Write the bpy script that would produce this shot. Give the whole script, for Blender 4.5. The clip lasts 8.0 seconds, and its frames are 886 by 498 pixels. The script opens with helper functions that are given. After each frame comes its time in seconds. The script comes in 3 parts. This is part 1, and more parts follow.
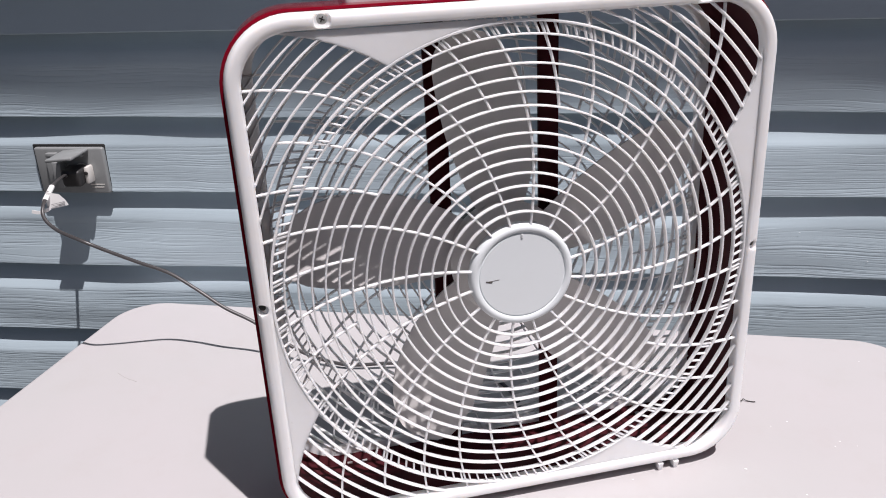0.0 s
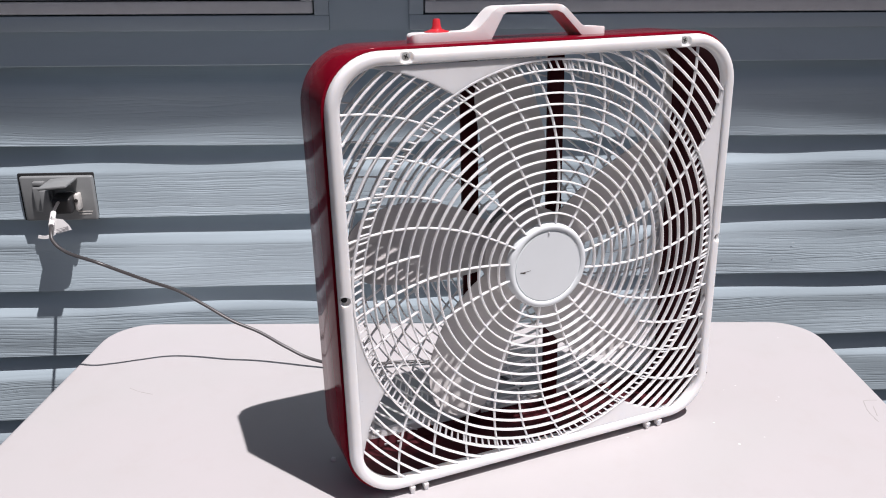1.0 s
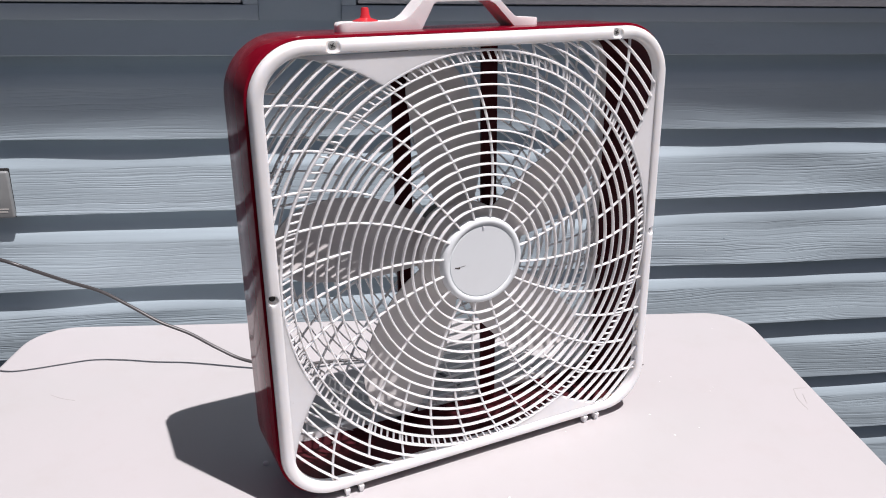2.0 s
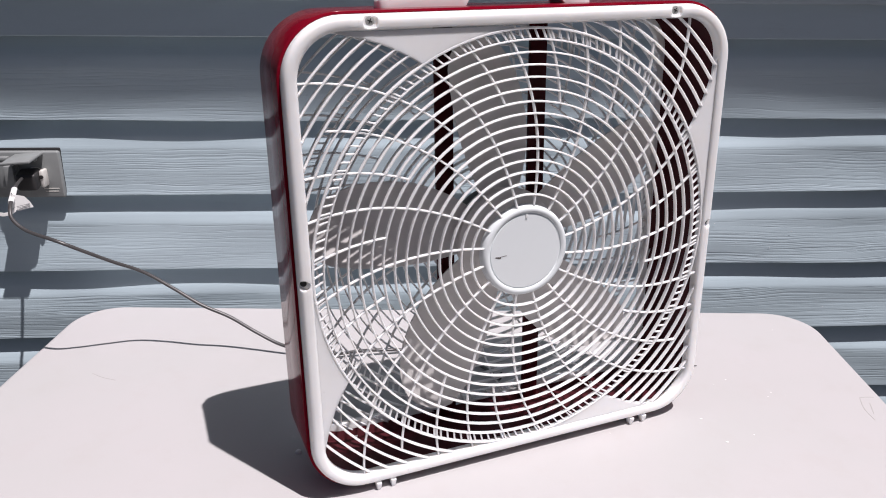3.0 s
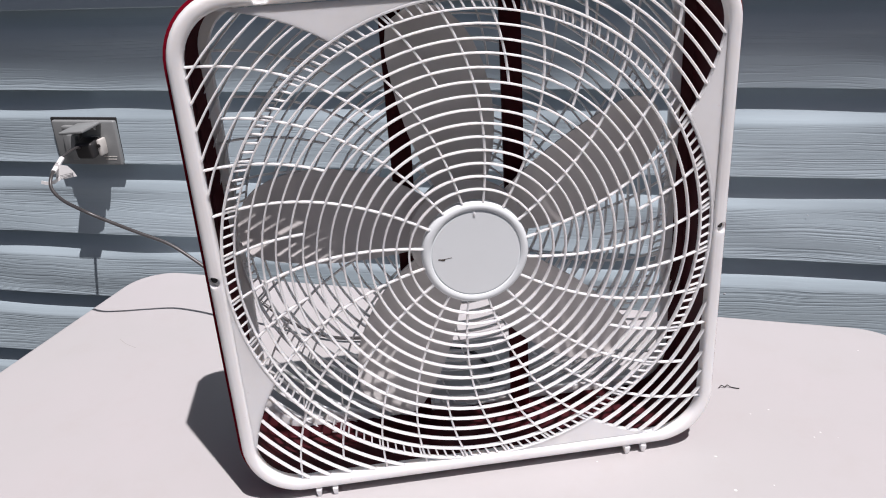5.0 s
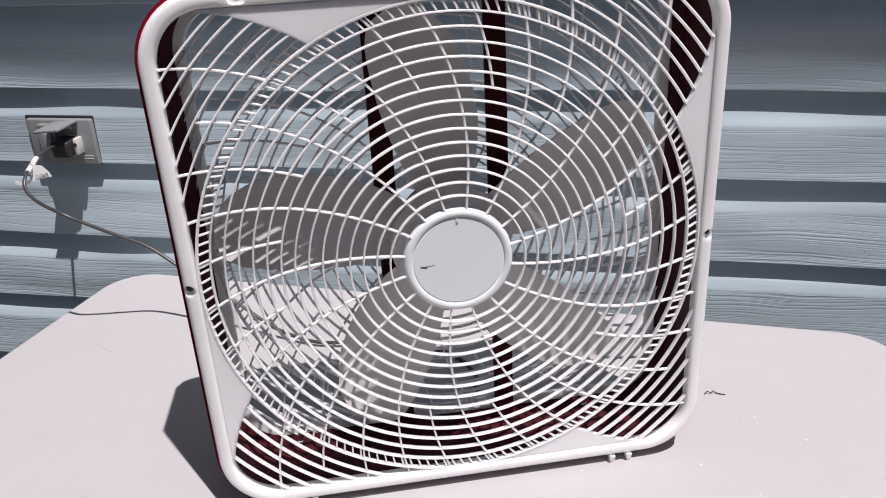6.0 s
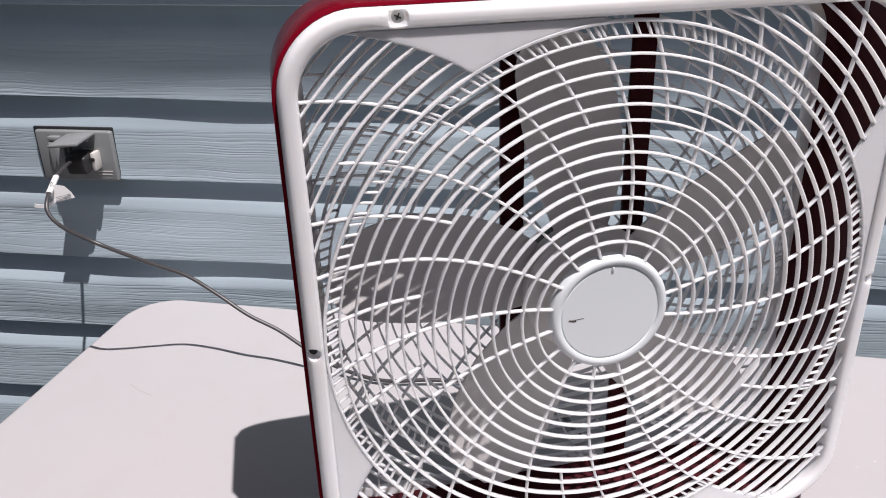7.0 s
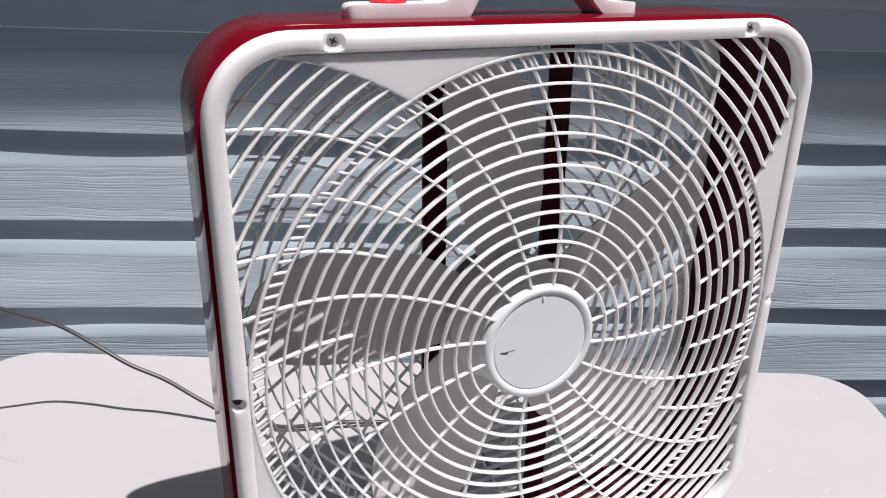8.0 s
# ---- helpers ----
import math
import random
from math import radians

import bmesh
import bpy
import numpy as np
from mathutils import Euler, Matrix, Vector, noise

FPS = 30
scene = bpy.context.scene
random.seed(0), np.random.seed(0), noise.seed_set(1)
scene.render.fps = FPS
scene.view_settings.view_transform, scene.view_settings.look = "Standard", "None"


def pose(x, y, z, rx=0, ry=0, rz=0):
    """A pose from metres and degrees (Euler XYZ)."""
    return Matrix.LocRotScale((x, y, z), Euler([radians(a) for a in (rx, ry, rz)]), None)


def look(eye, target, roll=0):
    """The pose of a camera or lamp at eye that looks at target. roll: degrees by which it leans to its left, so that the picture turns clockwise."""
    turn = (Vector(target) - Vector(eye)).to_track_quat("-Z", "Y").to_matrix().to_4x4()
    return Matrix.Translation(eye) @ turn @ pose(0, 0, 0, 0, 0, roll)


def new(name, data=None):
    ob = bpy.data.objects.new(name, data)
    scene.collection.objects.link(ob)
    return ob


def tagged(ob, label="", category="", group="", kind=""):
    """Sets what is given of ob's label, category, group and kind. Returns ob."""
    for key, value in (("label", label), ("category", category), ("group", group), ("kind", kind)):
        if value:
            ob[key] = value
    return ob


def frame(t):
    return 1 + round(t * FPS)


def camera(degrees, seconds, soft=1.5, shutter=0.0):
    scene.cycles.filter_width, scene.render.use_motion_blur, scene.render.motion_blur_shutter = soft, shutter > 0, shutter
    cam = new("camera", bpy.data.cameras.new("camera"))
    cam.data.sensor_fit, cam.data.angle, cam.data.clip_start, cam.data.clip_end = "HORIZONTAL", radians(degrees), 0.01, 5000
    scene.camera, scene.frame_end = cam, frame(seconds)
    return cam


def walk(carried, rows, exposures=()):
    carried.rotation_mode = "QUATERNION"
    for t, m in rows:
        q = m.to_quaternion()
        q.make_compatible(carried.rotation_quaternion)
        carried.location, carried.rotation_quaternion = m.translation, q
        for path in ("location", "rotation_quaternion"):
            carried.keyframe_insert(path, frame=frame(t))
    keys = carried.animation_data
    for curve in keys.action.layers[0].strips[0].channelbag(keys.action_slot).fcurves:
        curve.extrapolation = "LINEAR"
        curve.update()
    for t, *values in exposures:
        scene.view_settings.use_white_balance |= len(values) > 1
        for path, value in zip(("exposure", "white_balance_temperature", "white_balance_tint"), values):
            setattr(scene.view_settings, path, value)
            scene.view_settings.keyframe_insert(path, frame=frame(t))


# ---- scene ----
cam = camera(60.2, 8.0, 1.0)
PATH = [
    (0, (0.017, 0.008, 1.315), (-0.026, 1.862, 0.566), -2.8),
    (0.2, (-0.056, -0.027, 1.312), (-0.015, 1.842, 0.601), -2.5),
    (0.5, (-0.138, -0.081, 1.323), (0.013, 1.789, 0.631), -2.3),
    (0.7, (-0.169, -0.108, 1.329), (0.053, 1.762, 0.655), -1.7),
    (1, (-0.191, -0.128, 1.336), (0.116, 1.73, 0.662), -1.1),
    (1.5, (-0.192, -0.125, 1.33), (0.234, 1.71, 0.656), -0.3),
    (1.7, (-0.18, -0.118, 1.329), (0.269, 1.708, 0.648), -0.3),
    (2.8, (-0.166, -0.104, 1.316), (0.194, 1.736, 0.619), -0.3),
    (3, (-0.146, -0.082, 1.311), (0.152, 1.766, 0.605), -0.4),
    (3.2, (-0.106, -0.06, 1.311), (0.13, 1.791, 0.589), -0.6),
    (3.5, (-0.019, -0.021, 1.324), (0.114, 1.836, 0.592), -0.6),
    (3.7, (0.035, -0.005, 1.324), (0.102, 1.85, 0.579), -0.7),
    (4, (0.095, 0.001, 1.321), (0.064, 1.85, 0.561), -1.1),
    (4.5, (0.133, 0.003, 1.318), (-0.027, 1.837, 0.536), -2.1),
    (5, (0.127, 0.015, 1.311), (-0.081, 1.836, 0.51), -3.7),
    (5.2, (0.14, 0.023, 1.321), (-0.067, 1.843, 0.52), -4.7),
    (6.3, (0.112, 0.052, 1.311), (-0.038, 1.866, 0.482), -2.4),
    (6.5, (0.076, 0.076, 1.309), (-0.056, 1.883, 0.463), -2.2),
    (6.7, (0.024, 0.11, 1.313), (-0.082, 1.907, 0.44), -2.6),
    (6.9, (-0.029, 0.129, 1.328), (-0.092, 1.926, 0.452), -2.6),
    (7, (-0.056, 0.131, 1.334), (-0.086, 1.945, 0.492), -1.6),
    (7.2, (-0.101, 0.145, 1.332), (-0.013, 1.983, 0.548), 1.4),
    (7.5, (-0.116, 0.157, 1.33), (0.132, 1.992, 0.575), 2.9),
    (7.7, (-0.119, 0.15, 1.339), (0.176, 1.978, 0.584), 2.0),
    (8, (-0.115, 0.159, 1.324), (0.231, 1.975, 0.562), 1.3),
]
walk(cam, [(t, look(eye, target, roll)) for t, eye, target, roll in PATH], [(0, 0.32, 6450, 18), (1.5, 0.43, 6450, 18), (3.7, 0.32, 6450, 18), (5.0, 0.26, 6450, 18), (6.5, 0.24, 6450, 18), (7.0, 0.26, 6450, 18), (8, 0.33, 6450, 18)])

# ---- light ----
SUN = Vector((0.27, -0.272, 1.0)).normalized()
sky = bpy.data.worlds.new("sky")
scene.world = sky
sky.use_nodes = True
wn = sky.node_tree.nodes
sky_tex = wn.new("ShaderNodeTexSky")
sky_tex.sky_type = "NISHITA"
sky_tex.sun_disc = False
sky_tex.dust_density = 3.0
sky_tex.air_density = 0.8
sky_tex.sun_elevation = math.asin(SUN.z)
sky_tex.sun_rotation = math.atan2(SUN.x, SUN.y)
sky.node_tree.links.new(sky_tex.outputs[0], wn["Background"].inputs[0])
wn["Background"].inputs[1].default_value = 0.025
sun_data = bpy.data.lights.new("sun", "SUN")
sun_data.energy = 4.2
sun_data.angle = radians(0.53)
sun_data.color = (1.0, 0.972, 0.94)
sun = new("sun", sun_data)
sun.matrix_world = look(SUN * 20, (0, 0, 0))


# ---- materials ----
class Mat:
    """A node material with short calls for its nodes."""

    def __init__(self, name, rough=0.5, metal=0.0):
        self.m = bpy.data.materials.new(name)
        self.m.use_nodes = True
        self.n, self.l = self.m.node_tree.nodes, self.m.node_tree.links
        self.b = self.n["Principled BSDF"]
        self.b.inputs["Roughness"].default_value = rough
        self.b.inputs["Metallic"].default_value = metal
        self.tc = self.n.new("ShaderNodeTexCoord").outputs["Object"]

    def put(self, socket, value):
        if isinstance(value, bpy.types.NodeSocket):
            self.l.new(value, socket)
        else:
            socket.default_value = value

    def scaled(self, s, co=None):
        k = self.n.new("ShaderNodeMapping")
        self.l.new(co or self.tc, k.inputs[0])
        k.inputs["Scale"].default_value = s
        return k.outputs[0]

    def noise(self, scale, detail=3, rough=0.5, co=None, dist=0.0):
        k = self.n.new("ShaderNodeTexNoise")
        self.l.new(co or self.tc, k.inputs["Vector"])
        k.inputs["Scale"].default_value = scale
        k.inputs["Detail"].default_value = detail
        k.inputs["Roughness"].default_value = rough
        k.inputs["Distortion"].default_value = dist
        return k.outputs["Fac"]

    def ramp(self, fac, stops):
        k = self.n.new("ShaderNodeValToRGB")
        self.l.new(fac, k.inputs[0])
        e = k.color_ramp.elements
        while len(e) < len(stops):
            e.new(0.5)
        for el, (p, c) in zip(e, stops):
            el.position = p
            el.color = (*c, 1) if len(c) == 3 else c
        return k.outputs[0]

    def mix(self, fac, a, b, mode="MIX"):
        k = self.n.new("ShaderNodeMix")
        k.data_type, k.blend_type = "RGBA", mode
        self.put(k.inputs[0], fac)
        self.put(k.inputs[6], a if isinstance(a, bpy.types.NodeSocket) else (*a, 1))
        self.put(k.inputs[7], b if isinstance(b, bpy.types.NodeSocket) else (*b, 1))
        return k.outputs[2]

    def math(self, op, a, b=0.0):
        k = self.n.new("ShaderNodeMath")
        k.operation = op
        self.put(k.inputs[0], a)
        self.put(k.inputs[1], b)
        return k.outputs[0]

    def bump(self, height, strength=0.3, dist=0.001):
        k = self.n.new("ShaderNodeBump")
        self.l.new(height, k.inputs["Height"])
        k.inputs["Strength"].default_value = strength
        k.inputs["Distance"].default_value = dist
        self.l.new(k.outputs[0], self.b.inputs["Normal"])

    def color(self, value):
        self.put(self.b.inputs["Base Color"], value if isinstance(value, bpy.types.NodeSocket) else (*value, 1))
        return self

    def rough(self, value):
        self.put(self.b.inputs["Roughness"], value)
        return self


def plastic_mat(name, base, stain, rough=0.42, amount=0.25):
    m = Mat(name, rough)
    big = m.ramp(m.noise(9, 5, 0.6), [(0.45, (0, 0, 0)), (0.75, (1, 1, 1))])
    small = m.noise(160, 4, 0.6)
    c = m.mix(m.math("MULTIPLY", big, amount), base, stain)
    specks = m.ramp(small, [(0.68, (0, 0, 0)), (0.74, (1, 1, 1))])
    m.color(m.mix(m.math("MULTIPLY", specks, amount * 0.8), c, stain))
    m.rough(m.math("ADD", m.math("MULTIPLY", big, 0.15), rough))
    m.bump(small, 0.08, 0.0005)
    return m.m


WHITE = plastic_mat("white_plastic", (0.87, 0.87, 0.87), (0.58, 0.54, 0.50))
CAP = plastic_mat("hub_cap_plastic", (0.80, 0.845, 0.86), (0.68, 0.69, 0.68), 0.42, 0.2)
BLADE = plastic_mat("blade_plastic", (0.60, 0.58, 0.57), (0.47, 0.44, 0.42), 0.4, 0.35)
HANDLE = plastic_mat("handle_plastic", (0.85, 0.84, 0.84), (0.64, 0.56, 0.53), 0.45, 0.3)
white_bsdf = WHITE.node_tree.nodes["Principled BSDF"]
white_bsdf.inputs["Subsurface Weight"].default_value = 1.0
white_bsdf.inputs["Subsurface Radius"].default_value = (1.0, 0.95, 0.9)
white_bsdf.inputs["Subsurface Scale"].default_value = 0.006
handle_bsdf = HANDLE.node_tree.nodes["Principled BSDF"]
handle_bsdf.inputs["Subsurface Weight"].default_value = 0.4
handle_bsdf.inputs["Subsurface Radius"].default_value = (1.0, 0.8, 0.75)
handle_bsdf.inputs["Subsurface Scale"].default_value = 0.005
KNOB = plastic_mat("knob_plastic", (0.62, 0.03, 0.04), (0.4, 0.03, 0.03), 0.35, 0.3)


def red_paint():
    m = Mat("red_enamel", 0.22)
    dust = m.ramp(m.noise(14, 6, 0.65), [(0.45, (0, 0, 0)), (0.8, (1, 1, 1))])
    scr = m.ramp(m.noise(60, 3, 0.5, m.scaled((1, 1, 9))), [(0.66, (0, 0, 0)), (0.7, (1, 1, 1))])
    c = m.mix(m.math("MULTIPLY", dust, 0.12), (0.19, 0.0035, 0.014), (0.16, 0.03, 0.035))
    m.color(m.mix(m.math("MULTIPLY", scr, 0.12), c, (0.22, 0.10, 0.10)))
    m.rough(m.math("ADD", m.math("MULTIPLY", dust, 0.08), 0.08))
    m.b.inputs["Specular IOR Level"].default_value = 0.022
    m.bump(m.noise(16, 2), 0.02, 0.001)
    return m.m


RED = red_paint()


def siding_mat(name, grain):
    """Blue-grey vinyl with an embossed wood grain that runs along the wall."""
    m = Mat(name, 0.45)
    info = m.n.new("ShaderNodeObjectInfo").outputs["Random"]
    shift = m.n.new("ShaderNodeVectorMath")
    shift.operation = "ADD"
    m.l.new(m.tc, shift.inputs[0])
    comb = m.n.new("ShaderNodeCombineXYZ")
    m.l.new(m.math("MULTIPLY", info, 37.0), comb.inputs[0])
    m.l.new(comb.outputs[0], shift.inputs[1])
    co = shift.outputs[0]
    bend = m.n.new("ShaderNodeTexNoise")
    m.l.new(m.scaled((0.8, 1, 1.6), co), bend.inputs["Vector"])
    bend.inputs["Scale"].default_value = 4.5
    bend.inputs["Detail"].default_value = 2.0
    lift = m.n.new("ShaderNodeVectorMath")
    lift.operation = "MULTIPLY_ADD"
    m.l.new(bend.outputs["Color"], lift.inputs[0])
    lift.inputs[1].default_value = (0.0, 0.0, 0.032)
    m.l.new(co, lift.inputs[2])
    streak = m.noise(1.0, 2.5, 0.55, m.scaled((3.6, 1, 330.0), lift.outputs[0]))
    lines = m.ramp(streak, [(0.34, (0, 0, 0)), (0.50, (0.85, 0.85, 0.85)), (0.75, (1, 1, 1))])
    fade = m.ramp(m.noise(3.0, 3, 0.5, m.scaled((0.6, 1, 2.6), co)), [(0.30, (0.25, 0.25, 0.25)), (0.60, (1, 1, 1))])
    h = m.math("MULTIPLY", lines, fade)
    tone = m.noise(5, 4, 0.55, m.scaled((0.4, 1, 1), co))
    c = m.mix(m.ramp(tone, [(0.3, (0, 0, 0)), (0.7, (1, 1, 1))]), (0.49, 0.595, 0.65), (0.435, 0.53, 0.58))
    dirt = m.ramp(m.noise(26, 5, 0.7, m.scaled((0.3, 1, 1), co)), [(0.58, (0, 0, 0)), (0.8, (1, 1, 1))])
    m.color(m.mix(m.math("MULTIPLY", dirt, 0.25), c, (0.30, 0.36, 0.385)))
    m.bump(h, grain, 0.0018)
    return m.m


SIDING = siding_mat("vinyl_siding", 0.36)
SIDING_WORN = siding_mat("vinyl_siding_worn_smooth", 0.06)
TRIM = plastic_mat("vinyl_trim", (0.45, 0.54, 0.595), (0.37, 0.44, 0.485), 0.45, 0.3)


def table_mat():
    m = Mat("table_plastic", 0.5)
    big = m.noise(4, 5, 0.6)
    stain = m.ramp(m.noise(11, 6, 0.7), [(0.52, (0, 0, 0)), (0.8, (1, 1, 1))])
    c = m.mix(m.ramp(big, [(0.35, (0, 0, 0)), (0.65, (1, 1, 1))]), (0.475, 0.457, 0.464), (0.458, 0.450, 0.451))
    c = m.mix(m.math("MULTIPLY", stain, 0.20), c, (0.39, 0.34, 0.31))
    scuff = m.ramp(m.noise(70, 4, 0.7, m.scaled((1, 0.12, 1))), [(0.70, (0, 0, 0)), (0.76, (1, 1, 1))])
    m.color(m.mix(m.math("MULTIPLY", scuff, 0.10), c, (0.42, 0.39, 0.375)))
    m.bump(m.noise(420, 2, 0.5), 0.12, 0.0004)
    return m.m


TABLE = table_mat()


def simple(name, base, rough=0.5, metal=0.0, vary=0.25, scale=40, gloss=0.5):
    m = Mat(name, rough, metal)
    m.b.inputs["Specular IOR Level"].default_value = gloss
    dark = tuple(x * (1 - vary) for x in base)
    m.color(m.mix(m.noise(scale, 5, 0.65), base, dark))
    m.bump(m.noise(scale * 5, 3), 0.08, 0.0005)
    return m.m


# the housing's red, darkened to carry the shade inside it
SHADED_RED = simple("shade_darkened_red", (0.075, 0.015, 0.020), 0.5, 0, 0.35, 30, 0.15)
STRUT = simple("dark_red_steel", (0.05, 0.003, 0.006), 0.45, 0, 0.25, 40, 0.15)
MOTOR = simple("motor_steel", (0.16, 0.155, 0.15), 0.45, 0.7)
SCREW = simple("screw_steel", (0.58, 0.59, 0.57), 0.45, 0.4, 0.4, 300)
# near-black standing in for the shade inside holes and slots
DARK = simple("recess_shade", (0.03, 0.028, 0.027), 0.6)
BOX = simple("grey_outlet_enamel", (0.30, 0.315, 0.315), 0.38, 0.1, 0.25, 60)
GASKET = simple("black_gasket", (0.015, 0.015, 0.016), 0.7)
PLUG = simple("grey_plug", (0.03, 0.029, 0.03), 0.5)
SOCKET = simple("ivory_socket", (0.72, 0.70, 0.66), 0.4)
CABLE = simple("grey_cable", (0.062, 0.059, 0.060), 0.35)
PAPER = simple("white_tag", (0.80, 0.80, 0.79), 0.6, 0, 0.08)
PRINT = simple("grey_print", (0.30, 0.30, 0.31), 0.6)
LEG = simple("grey_steel_leg", (0.30, 0.30, 0.31), 0.4, 0.5)
TWIG = simple("dark_twig", (0.022, 0.018, 0.015), 0.8, 0, 0.4, 200)
SPECK = simple("white_speck", (0.86, 0.86, 0.86), 0.7)
SASH = simple("weathered_white_frame", (0.84, 0.85, 0.85), 0.5, 0, 0.2, 25)
SHEET = simple("inner_window_board", (0.62, 0.62, 0.61), 0.6, 0, 0.3, 12)
SCUFF = simple("grey_scuff", (0.43, 0.412, 0.405), 0.8, 0, 0.2, 300)
SMEAR = simple("dark_smear", (0.10, 0.085, 0.075), 0.7)
CONCRETE = simple("weathered_boards", (0.060, 0.056, 0.050), 0.9, 0, 0.45, 3)
ROOF = simple("white_soffit", (0.62, 0.62, 0.61), 0.6, 0, 0.15, 8)


def glass_mat():
    m = Mat("window_glass", 0.03)
    m.color((0.9, 0.95, 0.95))
    m.b.inputs["Transmission Weight"].default_value = 1.0
    m.b.inputs["IOR"].default_value = 1.45
    return m.m


GLASS = glass_mat()


# ---- mesh helpers ----
def part(name, bm, material, parent=None, label="", smooth=True):
    me = bpy.data.meshes.new(name)
    bmesh.ops.recalc_face_normals(bm, faces=bm.faces)
    bm.to_mesh(me)
    bm.free()
    me.materials.append(material)
    if smooth:
        me.shade_smooth()
        me.set_sharp_from_angle(angle=radians(38))
    ob = new(name, me)
    ob.parent = parent
    if label:
        tagged(ob, label)
    return ob


def again(ob, m, parent):
    """Another object on the same mesh."""
    o = new(ob.name.split(".")[0], ob.data)
    o.parent = parent
    o.matrix_basis = m
    return o


def thing(name, label, category, m=None, group="", kind=""):
    e = new(name)
    if m is not None:
        e.matrix_world = m
    return tagged(e, label, category, group, kind)


def box(sx, sy, sz, at=(0, 0, 0), bevel=0.0, seg=2, bm=None):
    bm = bm or bmesh.new()
    r = bmesh.ops.create_cube(bm, size=1, matrix=Matrix.Translation(at) @ Matrix.Diagonal((sx, sy, sz, 1)))
    if bevel:
        es = {e for v in r["verts"] for e in v.link_edges}
        bmesh.ops.bevel(bm, geom=list(es), offset=bevel, segments=seg, profile=0.5, affect="EDGES")
    return bm


def cyl(r, h, m=None, r2=None, seg=32, bevel=0.0, bm=None):
    bm = bm or bmesh.new()
    g = bmesh.ops.create_cone(bm, cap_ends=True, segments=seg, radius1=r, radius2=r if r2 is None else r2, depth=h, matrix=m or Matrix())
    if bevel:
        es = {e for v in g["verts"] for e in v.link_edges if len(e.link_faces) == 2 and any(len(f.verts) > 4 for f in e.link_faces)}
        bmesh.ops.bevel(bm, geom=list(es), offset=bevel, segments=2, profile=0.5, affect="EDGES")
    return bm


def sweep(points, section, closed=False, plane_normal=None, bm=None):
    """A bar along points; section: (across, up) pairs. plane_normal: the fixed up, else one that follows."""
    bm = bm or bmesh.new()
    pts = [Vector(p) for p in points]
    n = len(pts)
    rows = []
    up = Vector(plane_normal) if plane_normal else None
    for i, p in enumerate(pts):
        a = pts[(i - 1) % n] if closed or i else p
        b = pts[(i + 1) % n] if closed or i < n - 1 else p
        t = (b - a).normalized()
        if plane_normal:
            u = up
        else:
            u = Vector((0, 0, 1)) if abs(t.z) < 0.9 else Vector((0, 1, 0))
            u = (u - t * u.dot(t)).normalized() if up is None else (up - t * up.dot(t)).normalized()
            up = u
        s = t.cross(u).normalized()
        rows.append([bm.verts.new(p + s * x + u * y) for x, y in section])
    k = len(section)
    for i in range(n if closed else n - 1):
        r0, r1 = rows[i], rows[(i + 1) % n]
        for j in range(k):
            bm.faces.new((r0[j], r0[(j + 1) % k], r1[(j + 1) % k], r1[j]))
    if not closed:
        bm.faces.new(rows[0])
        bm.faces.new(rows[-1][::-1])
    return bm


def oval(w, h, k=8):
    return [(w / 2 * math.cos(2 * math.pi * (i + 0.5) / k), h / 2 * math.sin(2 * math.pi * (i + 0.5) / k)) for i in range(k)]


def flat_bar(w, h, c=0.0007):
    """The section of a moulded bar: a rectangle with softened corners."""
    a, b = w / 2, h / 2
    return [(a, b - c), (a - c, b), (c - a, b), (-a, b - c), (-a, c - b), (c - a, -b), (a - c, -b), (a, c - b)]


def rounded_square(half, r, seg=10, hv=None):
    """Corner-rounded outline in x, z."""
    hv = half if hv is None else hv
    out = []
    for cx, cz, a0 in ((1, 1, 0), (-1, 1, 90), (-1, -1, 180), (1, -1, 270)):
        for i in range(seg + 1):
            a = radians(a0 + 90 * i / seg)
            out.append((cx * (half - r) + r * math.cos(a), cz * (hv - r) + r * math.sin(a)))
    return out


def lathe_square(profile, half, r, closed=True, seg=10):
    """profile: (inset, y) pairs carried round a rounded square."""
    bm = bmesh.new()
    loops = [[bm.verts.new((x, y, z)) for x, z in rounded_square(half - s, max(r - s, 0.004), seg)] for s, y in profile]
    k = len(loops[0])
    for i in range(len(loops) if closed else len(loops) - 1):
        a, b = loops[i], loops[(i + 1) % len(loops)]
        for j in range(k):
            bm.faces.new((a[j], a[(j + 1) % k], b[(j + 1) % k], b[j]))
    return bm


def plate(outline, y0, y1, bm=None):
    """A flat plate from an outline in x, z."""
    bm = bm or bmesh.new()
    a = [bm.verts.new((x, y0, z)) for x, z in outline]
    b = [bm.verts.new((x, y1, z)) for x, z in outline]
    bm.faces.new(a)
    bm.faces.new(b[::-1])
    for i in range(len(a)):
        j = (i + 1) % len(a)
        bm.faces.new((a[i], b[i], b[j], a[j]))
    return bm


def spline(ctrl, steps=8):
    """Catmull-Rom points through ctrl."""
    c = [Vector(p) for p in ctrl]
    c = [2 * c[0] - c[1]] + c + [2 * c[-1] - c[-2]]
    out = []
    for i in range(1, len(c) - 2):
        for k in range(steps):
            t = k / steps
            a, b, d, e = c[i - 1], c[i], c[i + 1], c[i + 2]
            out.append(0.5 * (2 * b + (d - a) * t + (2 * a - 5 * b + 4 * d - e) * t * t + (3 * b - a - 3 * d + e) * t ** 3))
    return out + [c[-2]]


